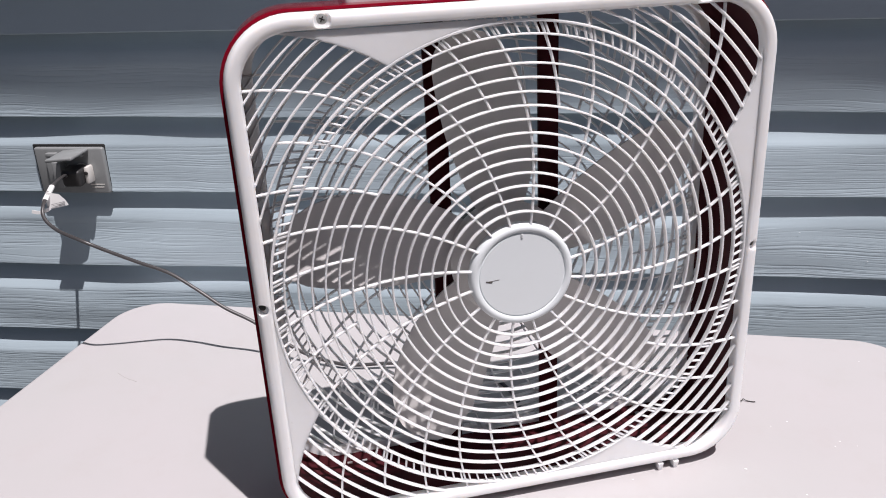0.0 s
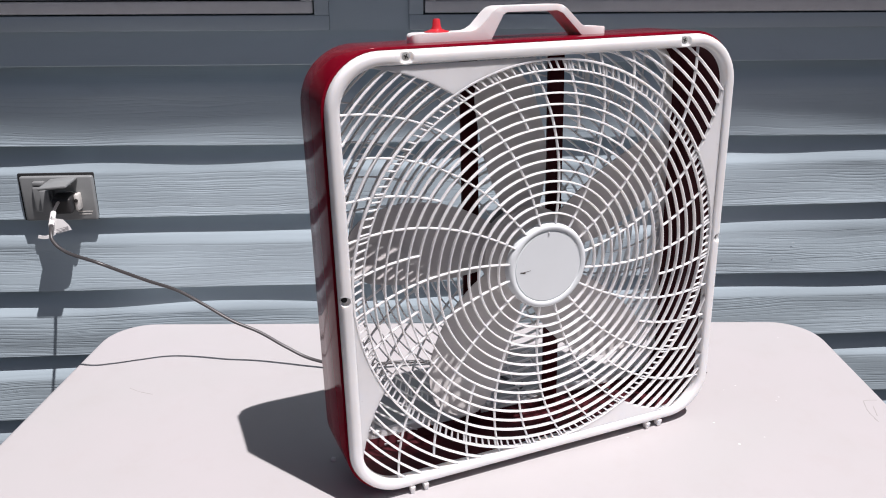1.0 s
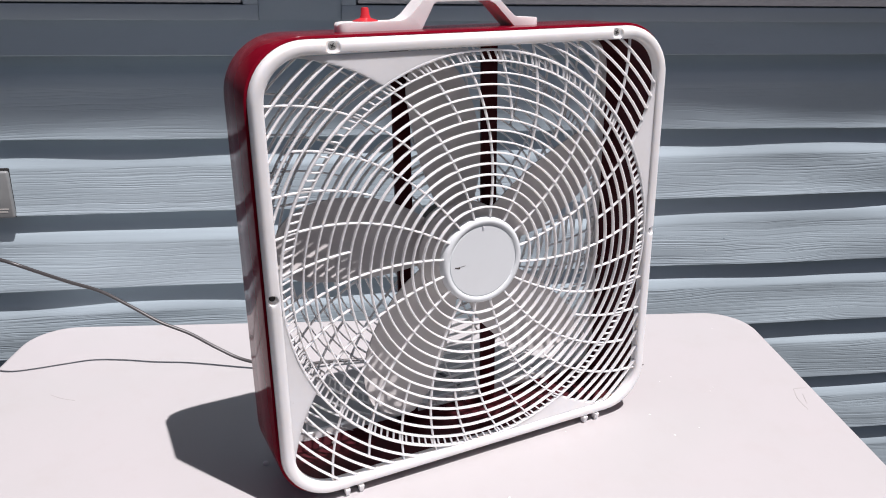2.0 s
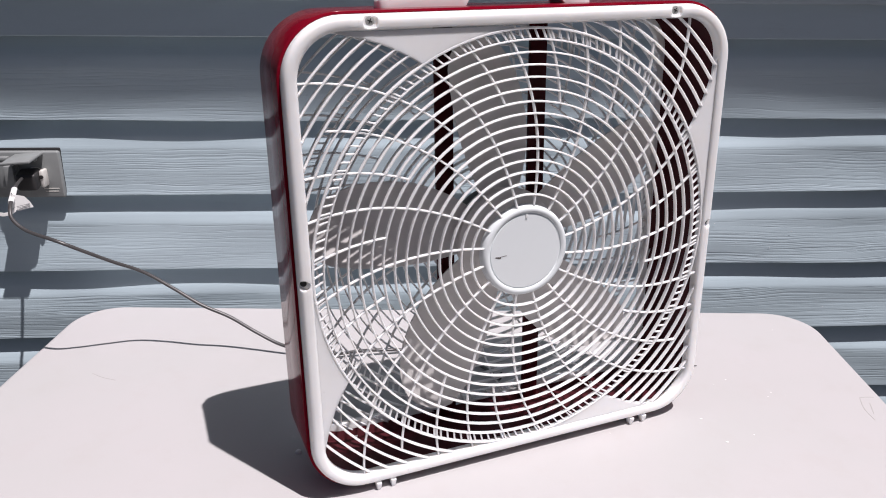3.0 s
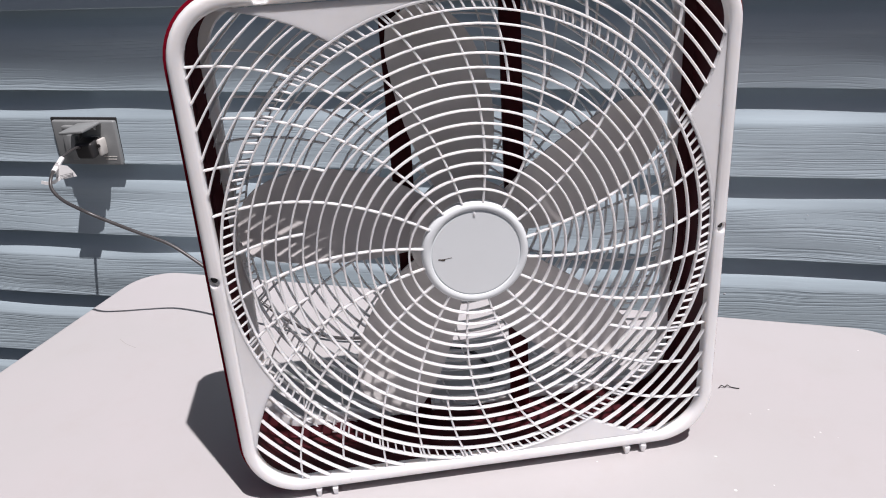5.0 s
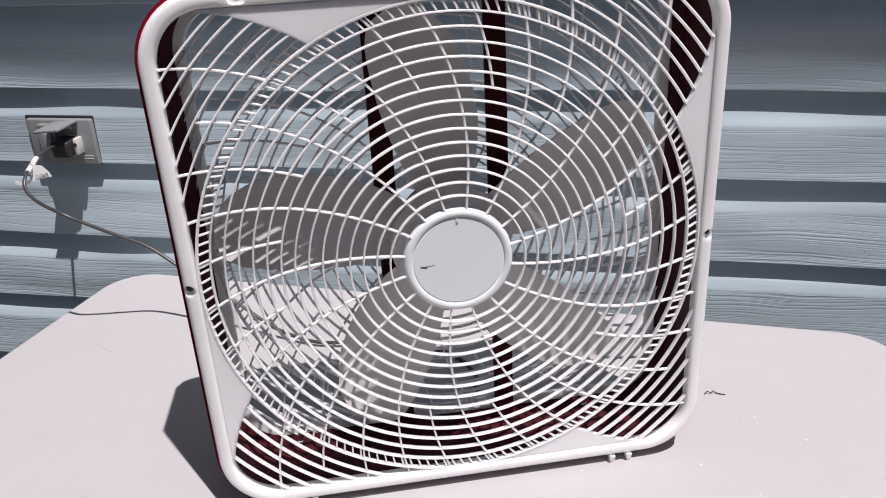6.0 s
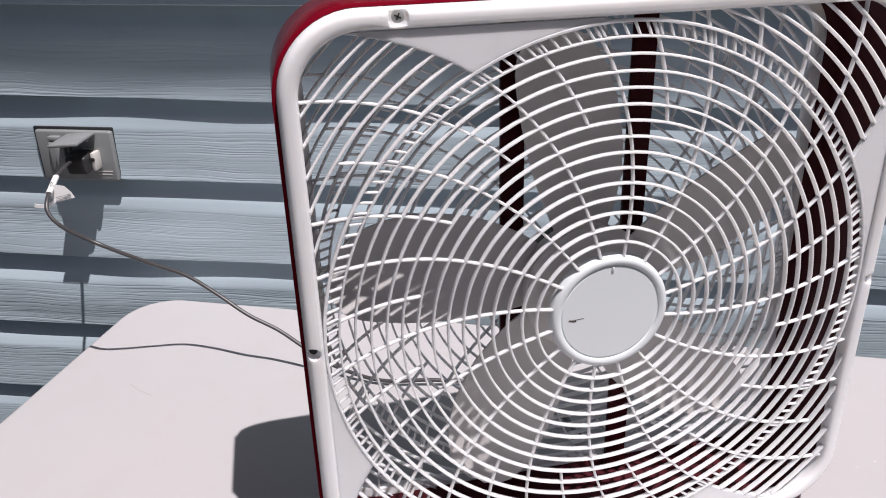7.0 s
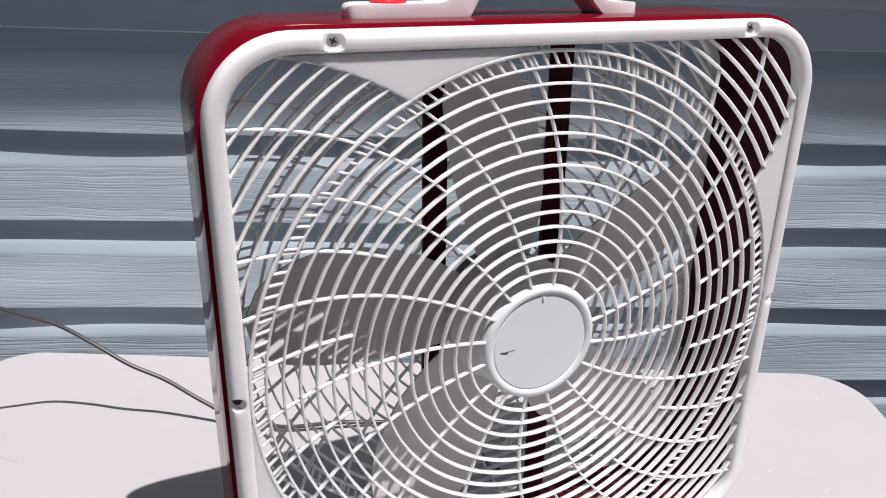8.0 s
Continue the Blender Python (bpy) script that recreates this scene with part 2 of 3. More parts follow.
# ---- ground ----
bm = bmesh.new()
bmesh.ops.create_grid(bm, x_segments=8, y_segments=8, size=300)
ground = part("ground", bm, CONCRETE)
tagged(ground, "dull grey-brown weathered ground under the table", "ground", kind="structure")

# ---- house wall ----
WALL = pose(-0.594, 1.294, 0, 0, 0.9, -6.3)
PITCH, BUTT = 0.1370, 1.2015
wall = thing("wall_north", "house wall clad in blue-grey vinyl lap siding", "wall", WALL, kind="structure")
W0, W1 = -2.2, 3.0
WIN = [(-0.85, 0.3995), (0.5841, 1.75)]
SILL, HEAD, TOP = 1.283, 2.25, 3.068
for x0, x1, z0, z1 in ((W0, W1, 0, SILL), (W0, WIN[0][0], SILL, HEAD), (WIN[0][1], WIN[1][0], SILL, HEAD), (WIN[1][1], W1, SILL, HEAD), (W0, W1, HEAD, TOP)):
    part("sheathing", box(x1 - x0, 0.12, z1 - z0, ((x0 + x1) / 2, 0.0890, (z0 + z1) / 2)), TRIM, wall, smooth=False)

PROFILE = [(0.0, 0.0255), (-0.010, 0.0215), (-0.020, 0.0160), (-0.028, 0.0108), (-0.0335, 0.0080), (-0.040, 0.0060), (-0.046, 0.0041), (-0.0500, 0.0030), (-0.0525, 0.0026), (-0.056, 0.0025), (-0.070, 0.0021), (-0.085, 0.0016), (-0.100, 0.0011), (-0.115, 0.0006), (-0.128, 0.0002), (-0.1325, -0.0006), (-0.1352, -0.0006), (-0.136, 0.0006), (-0.136, 0.0035), (-0.1355, 0.0240)]


def course(x0, x1, top, seed, tall):
    """One lap of warped vinyl siding; y towards the house."""
    bm = bmesh.new()
    n = max(2, int((x1 - x0) / 0.02))
    rows = []
    for i in range(n + 1):
        x = x0 + (x1 - x0) * i / n
        wave = 0.0016 * noise.noise((x * 2.4, seed * 7.1, 0))
        sag = 0.0040 * noise.noise((x * 1.5, seed * 5.7, 9)) + 0.0012 * noise.noise((x * 5.0, seed * 2.7, 3))
        row = []
        for k, (dz, y) in enumerate(PROFILE):
            f = min(1.0, max(0.0, -dz / 0.05))
            dent = 0.0060 * noise.noise((x * 3.2, dz * 14.0 + seed * 3.1, 5)) * min(1.0, max(0.0, (-dz - 0.03) / 0.03))
            row.append(bm.verts.new((x, y + (wave + dent) * f, top + dz * tall / 0.136 + sag * (1 if k > 8 else 0.25))))
        rows.append(row)
    for a, b in zip(rows, rows[1:]):
        for j in range(len(PROFILE) - 1):
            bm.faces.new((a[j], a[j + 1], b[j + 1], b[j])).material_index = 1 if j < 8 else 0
    return bm


BUTTS = [BUTT, 1.0632, 0.9298, 0.7890, 0.6528] + [0.5155 - PITCH * i for i in range(4)]
for k, z in enumerate(BUTTS):
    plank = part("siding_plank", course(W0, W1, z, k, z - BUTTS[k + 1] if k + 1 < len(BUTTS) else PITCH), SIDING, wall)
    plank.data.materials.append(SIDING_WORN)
# the lap above, cut off under the window casings
lap = bmesh.new()
ends = [[lap.verts.new((x, y, zz)) for y, zz in ((0.0010, 1.2585), (-0.0010, 1.2300), (-0.0080, 1.2090), (-0.0098, 1.2030), (-0.0092, BUTT), (0.0255, BUTT), (0.0255, 1.2585))] for x in (W0, W1)]
for i in range(7):
    lap.faces.new((ends[0][i], ends[0][(i + 1) % 7], ends[1][(i + 1) % 7], ends[1][i]))
lap.faces.new(ends[0])
lap.faces.new(ends[1][::-1])
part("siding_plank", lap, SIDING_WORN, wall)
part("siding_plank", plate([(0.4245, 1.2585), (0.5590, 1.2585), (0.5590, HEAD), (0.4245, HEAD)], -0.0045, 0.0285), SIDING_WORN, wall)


def window_unit(name, x0, x1):
    w = thing(name, "white-framed window in the siding, its frame weathered and dusty", "window", WALL, kind="structure")
    c = 0.0245
    for nm, b in (("casing", (x0 - c, SILL - c, x1 + c, SILL)), ("casing", (x0 - c, HEAD, x1 + c, HEAD + c)), ("casing", (x0 - c, SILL, x0, HEAD)), ("casing", (x1, SILL, x1 + c, HEAD))):
        part(nm, box(b[2] - b[0], 0.024, b[3] - b[1], ((b[0] + b[2]) / 2, 0.0025, (b[1] + b[3]) / 2), 0.0015), TRIM, w, "blue-grey vinyl casing")
    g = 0.0025
    f = 0.020
    frame_parts = ((x0 + g, SILL + g, x1 - g, SILL + g + f), (x0 + g, HEAD - g - f, x1 - g, HEAD - g), (x0 + g, SILL + g + f, x0 + g + f, HEAD - g - f), (x1 - g - f, SILL + g + f, x1 - g, HEAD - g - f))
    for b in frame_parts:
        part("window_frame", box(b[2] - b[0], 0.05, b[3] - b[1], ((b[0] + b[2]) / 2, 0.0175, (b[1] + b[3]) / 2), 0.0025), SASH, w)
    a0, a1, b0, b1 = x0 + g + f + 0.002, x1 - g - f - 0.002, SILL + g + f + 0.002, HEAD - g - f - 0.002
    s = 0.05
    for b in ((a0, b0, a1, b0 + s), (a0, b1 - s, a1, b1), (a0, b0 + s, a0 + s, b1 - s), (a1 - s, b0 + s, a1, b1 - s)):
        part("sash", box(b[2] - b[0], 0.03, b[3] - b[1], ((b[0] + b[2]) / 2, 0.028, (b[1] + b[3]) / 2), 0.003), SHEET, w)
    p = part("pane", box(a1 - a0 - 2 * s, 0.004, b1 - b0 - 2 * s, ((a0 + a1) / 2, 0.03, (b0 + b1) / 2)), GLASS, w, smooth=False)
    p.visible_shadow = False
    return w


window_unit("window_1", *WIN[0])
window_unit("window_2", *WIN[1])

# closing room behind the windows, and the roof's overhang, whose edge shades the upper wall
room = thing("wall_room", "plain room walls behind the windows", "wall", WALL, kind="structure")
part("back_wall", box(W1 - W0, 0.1, TOP, ((W0 + W1) / 2, 3.0, TOP / 2)), ROOF, room, smooth=False)
for x in (W0, W1):
    part("side_wall", box(0.1, 2.8, TOP, (x, 1.54, TOP / 2)), ROOF, room, smooth=False)
EAVE = 0.45
roof = thing("roof", "white soffit and roof overhang above the siding", "roof", WALL, kind="structure")
part("soffit", box(W1 - W0 + 1.2, 4.0 + EAVE, 0.03, ((W0 + W1) / 2, (4.0 - EAVE) / 2, TOP + 0.015)), ROOF, roof, smooth=False)
part("fascia", box(W1 - W0 + 1.2, 0.025, 0.17, ((W0 + W1) / 2, -EAVE - 0.013, TOP + 0.085)), ROOF, roof, smooth=False)
part("roof_deck", box(W1 - W0 + 1.2, 4.1 + EAVE, 0.04, ((W0 + W1) / 2, (4.0 - EAVE) / 2, TOP + 0.20)), CONCRETE, roof, smooth=False)

# ---- folding table ----
TZ = 0.724
TP = pose(-0.0195, 0.8318, TZ, 0, 0, -11.4)
TW, TD = 1.292, 0.660
table = thing("folding_table", "white plastic folding table with rounded corners beside the wall", "table", TP @ pose(0, 0, -TZ))


def table_top():
    bm = bmesh.new()
    rows = []
    for s, zz in ((0.0, -0.030), (0.0, -0.012), (0.0006, -0.007), (0.0025, -0.003), (0.006, -0.0006), (0.010, 0.0)):
        rows.append([bm.verts.new((x, y, zz)) for x, y in rounded_square(TW / 2 - s, 0.078 - s, 14, TD / 2 - s)])
    low = [bm.verts.new((x, y, -0.030)) for x, y in rounded_square(TW / 2 - 0.02, 0.065, 14, TD / 2 - 0.02)]
    rows.insert(0, low)
    n = len(low)
    for a, b in zip(rows, rows[1:]):
        for j in range(n):
            bm.faces.new((a[j], a[(j + 1) % n], b[(j + 1) % n], b[j]))
    bm.faces.new(rows[-1])
    bm.faces.new(low[::-1])
    return bm


top = part("tabletop", table_top(), TABLE, table)
top.location.z = TZ
for sx in (-1, 1):
    lx = sx * (TW / 2 - 0.16)
    for sy in (-1, 1):
        part("leg", sweep([(lx, sy * 0.22, TZ - 0.031), (lx + sx * 0.03, sy * 0.24, 0.0)], oval(0.028, 0.028, 12)), LEG, table)
    part("crossbar", sweep([(lx, -0.22, TZ - 0.05), (lx, 0.22, TZ - 0.05)], oval(0.022, 0.022, 10)), LEG, table)

# ---- box fan ----
FAN = pose(0.0809, 0.7133, TZ, -1.09, 0, 12.76)
HUB_Z = 0.275
fan = thing("box_fan", "red and white box fan standing on the white table", "fan", FAN)
MID = Matrix.Translation((0, 0, HUB_Z))
DROP = Matrix.Translation((0, -0.0020, -0.0028))  # the rings sit a little under the middle of the housing
HALF, RC, DEPTH = 0.2665, 0.064, 0.110
INNER, RIN = 0.2498, 0.047


def inside(u, v, grow=0.007):
    h, r = INNER + grow, RIN + grow
    x, y = abs(u) - (h - r), abs(v) - (h - r)
    if x <= 0 or y <= 0:
        return max(abs(u), abs(v)) <= h
    return math.hypot(x, y) <= r


def turn(r):
    """Degrees by which a spoke has turned at radius r."""
    x = r - 0.055
    return -(52 * x + 185 * x * x)


def at(r, th, y=0.0):
    return (r * math.sin(radians(th)), y, r * math.cos(radians(th)))


shell_bm = lathe_square([(0.0040, 0.0060), (0.0012, 0.0062), (0.0002, 0.0070), (0.0, 0.0086), (0.0, DEPTH - 0.0086), (0.0004, DEPTH - 0.0072), (0.0012, DEPTH - 0.0068), (0.0018, DEPTH - 0.0068), (0.0018, 0.0076), (0.0040, 0.0074)], HALF + 0.0018, RC + 0.0018, True, 12)
shell = part("shell", shell_bm, RED, fan, "glossy red enamelled steel housing")
shell.matrix_basis = MID
# extra inner skin whose dark colour holds the shade of the inside
shaded_inside = part("shaded_inside", lathe_square([(0.0008, 0.006), (0.0008, DEPTH - 0.006), (0.0014, DEPTH - 0.006), (0.0014, 0.006)], HALF - 0.0002, RC, True, 12), SHADED_RED, fan, "inside of the red housing, its shade put into the dark colour")
shaded_inside.matrix_basis = MID

RINGS = [0.0675 + 0.01304 * i for i in range(14)]
LADDER = 0.2488
ARCS = [0.2645, 0.2775, 0.2905, 0.3038, 0.3170]
BEZEL = [(0.0022, 0.0125), (0.0014, 0.010), (0.0014, 0.0055), (0.0022, 0.0010), (0.0034, -0.0022), (0.0052, -0.0040), (0.0078, -0.0046), (0.0110, -0.0046), (0.0140, -0.0042), (0.0157, -0.0030), (0.0167, 0.0002), (0.0164, 0.0085), (0.0130, 0.0125)]
bars = {}


def build_grille():
    """The bars of one grille, each a mesh of its own, kept for both faces."""
    sec = flat_bar(0.0019, 0.0054, 0.0005)
    spoke = flat_bar(0.0021, 0.0040, 0.0005)
    rail = flat_bar(0.0025, 0.0050, 0.0005)
    bars["ring_bar"] = [sweep([at(r, 360 * i / 120, 0.0036) for i in range(120)], sec, True, (0, 1, 0)) for r in RINGS]
    bars["ring_bar"].append(sweep([at(LADDER, 360 * i / 144, 0.0028) for i in range(144)], rail, True, (0, 1, 0)))
    arcs = []
    for r in ARCS:
        th, line = -12 + turn(r), []
        while inside(*at(r, th)[::2]):
            line.append(at(r, th, 0.0036))
            th -= 1.0
        arcs.append(sweep(line, sec, False, (0, 1, 0)))
    bars["corner_bar"] = arcs
    spokes = []
    for hub, start, stop in ((-12, 0.052, 0.34), (-34.5, 0.052, 0.277), (-57, 0.052, 0.34), (-79.5, 0.052, LADDER), (-0.75, 0.1720, LADDER), (-23.25, 0.1720, 0.34), (-45.75, 0.1720, 0.34), (-68.25, 0.1720, LADDER)):
        r, line = start, []
        while r <= stop + 1e-6 and inside(*at(r, hub + turn(r))[::2]):
            line.append(at(r, hub + turn(r), 0.0038))
            r += (stop - start) / 24 if stop < 0.3 else 0.007
        spokes.append(sweep(line, spoke, False, (0, 1, 0)))
    bars["spoke"] = spokes
    bars["rung"] = [sweep([at(0.2368, 0.3, 0.0031), at(0.2425, -0.4, 0.0031), at(0.2488, -1.15, 0.0031)], flat_bar(0.0018, 0.0032, 0.0004), False, (0, 1, 0))]
    edge, r = [], LADDER
    while inside(*at(r, -12 + turn(r))[::2], 0.0):
        p = at(r, -12 + turn(r))
        edge.append((p[0], p[2]))
        r += 0.004
    lim = INNER + 0.002
    edge += [(edge[-1][0] - 0.006, lim), (-0.02, lim)]
    edge += [at(LADDER, th)[::2] for th in [-5 - 1.75 * i for i in range(14)]]
    bars["gusset"] = [plate(edge, 0.0010, 0.0054)]


build_grille()


def cap_mesh():
    """Hub cap: a raised rim round a flat disc, turned about the fan's axis."""
    prof = [(0.0, -0.0018), (0.0445, -0.0018), (0.0450, -0.0010), (0.0460, -0.0010), (0.0466, -0.0024), (0.0485, -0.0034), (0.0512, -0.0034), (0.0535, -0.0018), (0.0546, 0.0008), (0.0548, 0.0075), (0.0, 0.0075)]
    bm = bmesh.new()
    n = 64
    loops = []
    for r, y in prof:
        loops.append([bm.verts.new(at(r, 360 * i / n, y)) for i in range(n)] if r > 0 else [bm.verts.new((0, y, 0))])
    for a, b in zip(loops, loops[1:]):
        for i in range(n):
            j = (i + 1) % n
            bm.faces.new([v for v in dict.fromkeys((a[i % len(a)], a[j % len(a)], b[j % len(b)], b[i % len(b)]))])
    return bm


first = {}


def grille(name, m, label, rim):
    g = part(name, lathe_square(rim, HALF, RC, True, 12), WHITE, fan, label)
    g.matrix_basis = m
    quarter = {"corner_bar": 4, "spoke": 4, "gusset": 4, "ring_bar": 1, "rung": 160}
    for kind, meshes in bars.items():
        if kind == "gusset" and name == "back_grille":
            continue
        for i, bm in enumerate(meshes):
            for q in range(quarter[kind]):
                spin = DROP @ pose(0, 0, 0, 0, 360 / quarter[kind] * q, 0)
                if (kind, i) not in first:
                    first[kind, i] = part(kind, bm, WHITE, g)
                    first[kind, i].matrix_basis = spin
                else:
                    again(first[kind, i], spin, g)
    return g


front = grille("front_grille", MID, "white plastic grille of rings and curved spokes", BEZEL)
back = grille("back_grille", Matrix.Translation((0, DEPTH - 0.006, HUB_Z)), "white plastic grille at the rear", [(0.0110, 0.0012), (0.0120, 0.0002), (0.0225, 0.0002), (0.0240, 0.0016), (0.0240, 0.0060), (0.0225, 0.0072), (0.0030, 0.0072), (0.0030, 0.0050), (0.0110, 0.0050)])
# assumed flange, in the same red with shade put into its colour
flange = part("rear_flange", lathe_square([(0.0016, DEPTH - 0.0105), (0.0125, DEPTH - 0.0065), (0.0125, DEPTH - 0.0040), (0.0016, DEPTH - 0.0040)], HALF - 0.0002, RC, True, 12), SHADED_RED, fan, "inner flange of the housing, shade put into its dark red")
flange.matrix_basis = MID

cap = part("hub_cap", cap_mesh(), CAP, front, "pale grey round hub cap")
cap.matrix_basis = Matrix.Translation((0, 0.0015, -0.0028))
part("notch", box(0.0022, 0.0012, 0.0045, (0.0, -0.0022, 0.0425), 0.0004), WHITE, cap)
part("smear", sweep(spline([(-0.0385, -0.0019, -0.0026), (-0.036, -0.0019, -0.0030), (-0.0335, -0.0019, -0.0038), (-0.0318, -0.0019, -0.0034)], 3), oval(0.0016, 0.0006, 6), False, (0, 1, 0)), SMEAR, cap, "small dark smear")
part("smear", sweep(spline([(-0.0360, -0.0019, -0.0026), (-0.031, -0.0019, -0.0024), (-0.0245, -0.0019, -0.0018)], 3), oval(0.0005, 0.0004, 6), False, (0, 1, 0)), SMEAR, cap, "thin dark streak")



def pocket(ob, bm, m):
    """Cuts the shape out of a part's mesh."""
    me = bpy.data.meshes.new("pocket")
    bmesh.ops.recalc_face_normals(bm, faces=bm.faces)
    bm.to_mesh(me)
    bm.free()
    tool = new("pocket", me)
    tool.matrix_world = FAN @ MID @ m
    cut = ob.modifiers.new("pocket", "BOOLEAN")
    cut.operation, cut.solver, cut.object = "DIFFERENCE", "EXACT", tool
    bpy.context.view_layer.update()
    done = bpy.data.meshes.new_from_object(ob.evaluated_get(bpy.context.evaluated_depsgraph_get()))
    ob.modifiers.remove(cut)
    ob.data = done
    bpy.data.objects.remove(tool)


for u, v in ((-0.1755, 0.2584), (0.1825, 0.2584)):
    pocket(front, box(0.0150, 0.012, 0.0140, bevel=0.004), pose(u, -0.0065, v))
    head = part("screw", cyl(0.0046, 0.0014, pose(u, -0.0004, v, 90), seg=20, bevel=0.0004), SCREW, front, "steel cross-head screw")
    # raised dark bars in place of the shade in the cross slot
    for a in (25, 115):
        part("slot", box(0.0052, 0.0006, 0.0011), DARK, head).matrix_basis = pose(u, -0.0011, v, 0, a, 0)
for u in (-1, 1):
    pocket(front, cyl(0.0058, 0.014, pose(0, 0, 0, 90), seg=24), pose(u * 0.2600, -0.0045, -0.002, 0, 0, u * 30))
    # dark disc coloured as the shade at the hole's bottom
    hole = part("screw_hole", cyl(0.0036, 0.0012, pose(0, 0, 0, 90), seg=20), DARK, front, "dark disc for the shade in a screw hole")
    hole.matrix_basis = pose(u * 0.2590, 0.0016, -0.0008, 0, 0, u * 30)

for u in (-0.1895, -0.1715, 0.1655, 0.1850):
    foot = bmesh.new()
    for zz, w, d in ((-0.2645, 0.0062, 0.012), (-0.270, 0.0052, 0.010), (0.0004 - HUB_Z, 0.0040, 0.0075)):
        for x, y in ((-1, -1), (1, -1), (1, 1), (-1, 1)):
            foot.verts.new((u + x * w / 2, 0.001 + y * d / 2, zz))
    foot.verts.ensure_lookup_table()
    vs = foot.verts
    for a in (0, 4):
        for i in range(4):
            j = (i + 1) % 4
            foot.faces.new((vs[a + i], vs[a + j], vs[a + 4 + j], vs[a + 4 + i]))
    foot.faces.new(vs[8:12])
    foot.faces.new(vs[0:4][::-1])
    f = part("foot", foot, WHITE, front)
    again(f, Matrix.Translation((0, 0, 0.0021)), back)

# blades
rotor = part("rotor", cyl(0.058, 0.030, pose(0, 0, 0, 90), r2=0.064, seg=48, bevel=0.004), BLADE, fan, "grey plastic rotor hub")
rotor.matrix_basis = Matrix.Translation((0, 0.0625, HUB_Z - 0.0028))
BR = [0.055, 0.08, 0.105, 0.13, 0.155, 0.18, 0.20, 0.215, 0.228, 0.236, 0.241]
BCC = [-21, -19.5, -18, -16.5, -14.8, -13, -11.6, -10.4, -8.6, -6.2, -2.5]
BCW = [36, 33, 29.5, 26, 22, 18, 14.5, 11.5, 8.2, 5.2, 1.2]


def blade_mesh():
    bm = bmesh.new()
    n = 10
    grid = []
    for r, a, b in zip(BR, BCC, BCW):
        row = []
        for i in range(n + 1):
            s = i / n
            th = a + (b - a) * s
            pitch = 0.011 * (r / 0.15) ** 0.25
            y = (s - 0.42) * 2 * pitch * min(1, (b - a) / 30) + 0.004 * math.sin(math.pi * s)
            row.append(at(r, th, y))
        grid.append(row)
    for dy in (0.0, 0.0022):
        lay = [[bm.verts.new((p[0], p[1] + dy, p[2])) for p in row] for row in grid]
        for p, q in zip(lay, lay[1:]):
            for i in range(n):
                bm.faces.new((p[i], p[i + 1], q[i + 1], q[i]))
        if dy == 0:
            first_lay = lay
    def rim(l):
        return [r[0] for r in l] + l[-1][1:-1] + [r[-1] for r in l[::-1]] + l[0][1:-1][::-1]
    a, b = rim(first_lay), rim(lay)
    for i in range(len(a)):
        j = (i + 1) % len(a)
        bm.faces.new((a[i], a[j], b[j], b[i]))
    return bm


bl = part("blade", blade_mesh(), BLADE, rotor, "grey plastic fan blade")
bl.matrix_basis = pose(0, 0, 0, 0, -9, 0)
for i in range(1, 5):
    again(bl, pose(0, 0, 0, 0, -9 + 72 * i, 0), rotor)

# motor on two uprights
motor = part("motor", cyl(0.052, 0.036, pose(0, 0.083, 0, 90), seg=40, bevel=0.006), MOTOR, fan, "grey steel motor")
motor.matrix_basis = MID
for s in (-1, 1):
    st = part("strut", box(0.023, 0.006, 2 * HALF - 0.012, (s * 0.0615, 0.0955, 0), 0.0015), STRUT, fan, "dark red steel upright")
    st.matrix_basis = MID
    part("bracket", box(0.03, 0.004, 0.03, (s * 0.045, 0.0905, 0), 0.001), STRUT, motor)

# carrying handle with the switch
outer = [(-0.1420, 0.2655), (-0.1480, 0.2655), (-0.1510, 0.2655), (-0.152, 0.2655), (-0.152, 0.2735), (-0.1510, 0.2755), (-0.1480, 0.2772), (-0.1420, 0.2778), (-0.083, 0.2778), (-0.076, 0.2790), (-0.069, 0.2832), (-0.055, 0.2980), (-0.049, 0.3025), (-0.042, 0.3040), (0.029, 0.3040), (0.0360, 0.3026), (0.042, 0.2985), (0.062, 0.2795), (0.067, 0.2772), (0.0910, 0.2768), (0.0960, 0.2762), (0.0985, 0.2748), (0.099, 0.2730), (0.099, 0.2655), (0.0985, 0.2655), (0.0960, 0.2655), (0.0910, 0.2655)]
inner = [(0.0660, 0.2655), (0.0610, 0.2690), (0.0370, 0.2935), (0.0290, 0.2972), (-0.0370, 0.2972), (-0.0420, 0.2945), (-0.0555, 0.2700), (-0.0580, 0.2655)]
hb = plate(outer + inner, 0.0390, 0.0710)
es = [e for e in hb.edges if abs(e.verts[0].co.y - e.verts[1].co.y) < 1e-6]
bmesh.ops.bevel(hb, geom=es, offset=0.0022, segments=3, profile=0.5, affect="EDGES", clamp_overlap=True)
bmesh.ops.triangulate(hb, faces=[f for f in hb.faces if len(f.verts) > 4])
for v in hb.verts:
    e = max(0.0, -0.138 - v.co.x, v.co.x - 0.087) / 0.0145
    v.co.y = 0.055 + (v.co.y - 0.055) * math.sqrt(max(0.03, 1 - e * e))
handle = part("handle", hb, HANDLE, fan, "white plastic carrying handle")
handle.matrix_basis = MID @ Matrix.Translation((0, 0, 0.0005))
kn = bmesh.new()
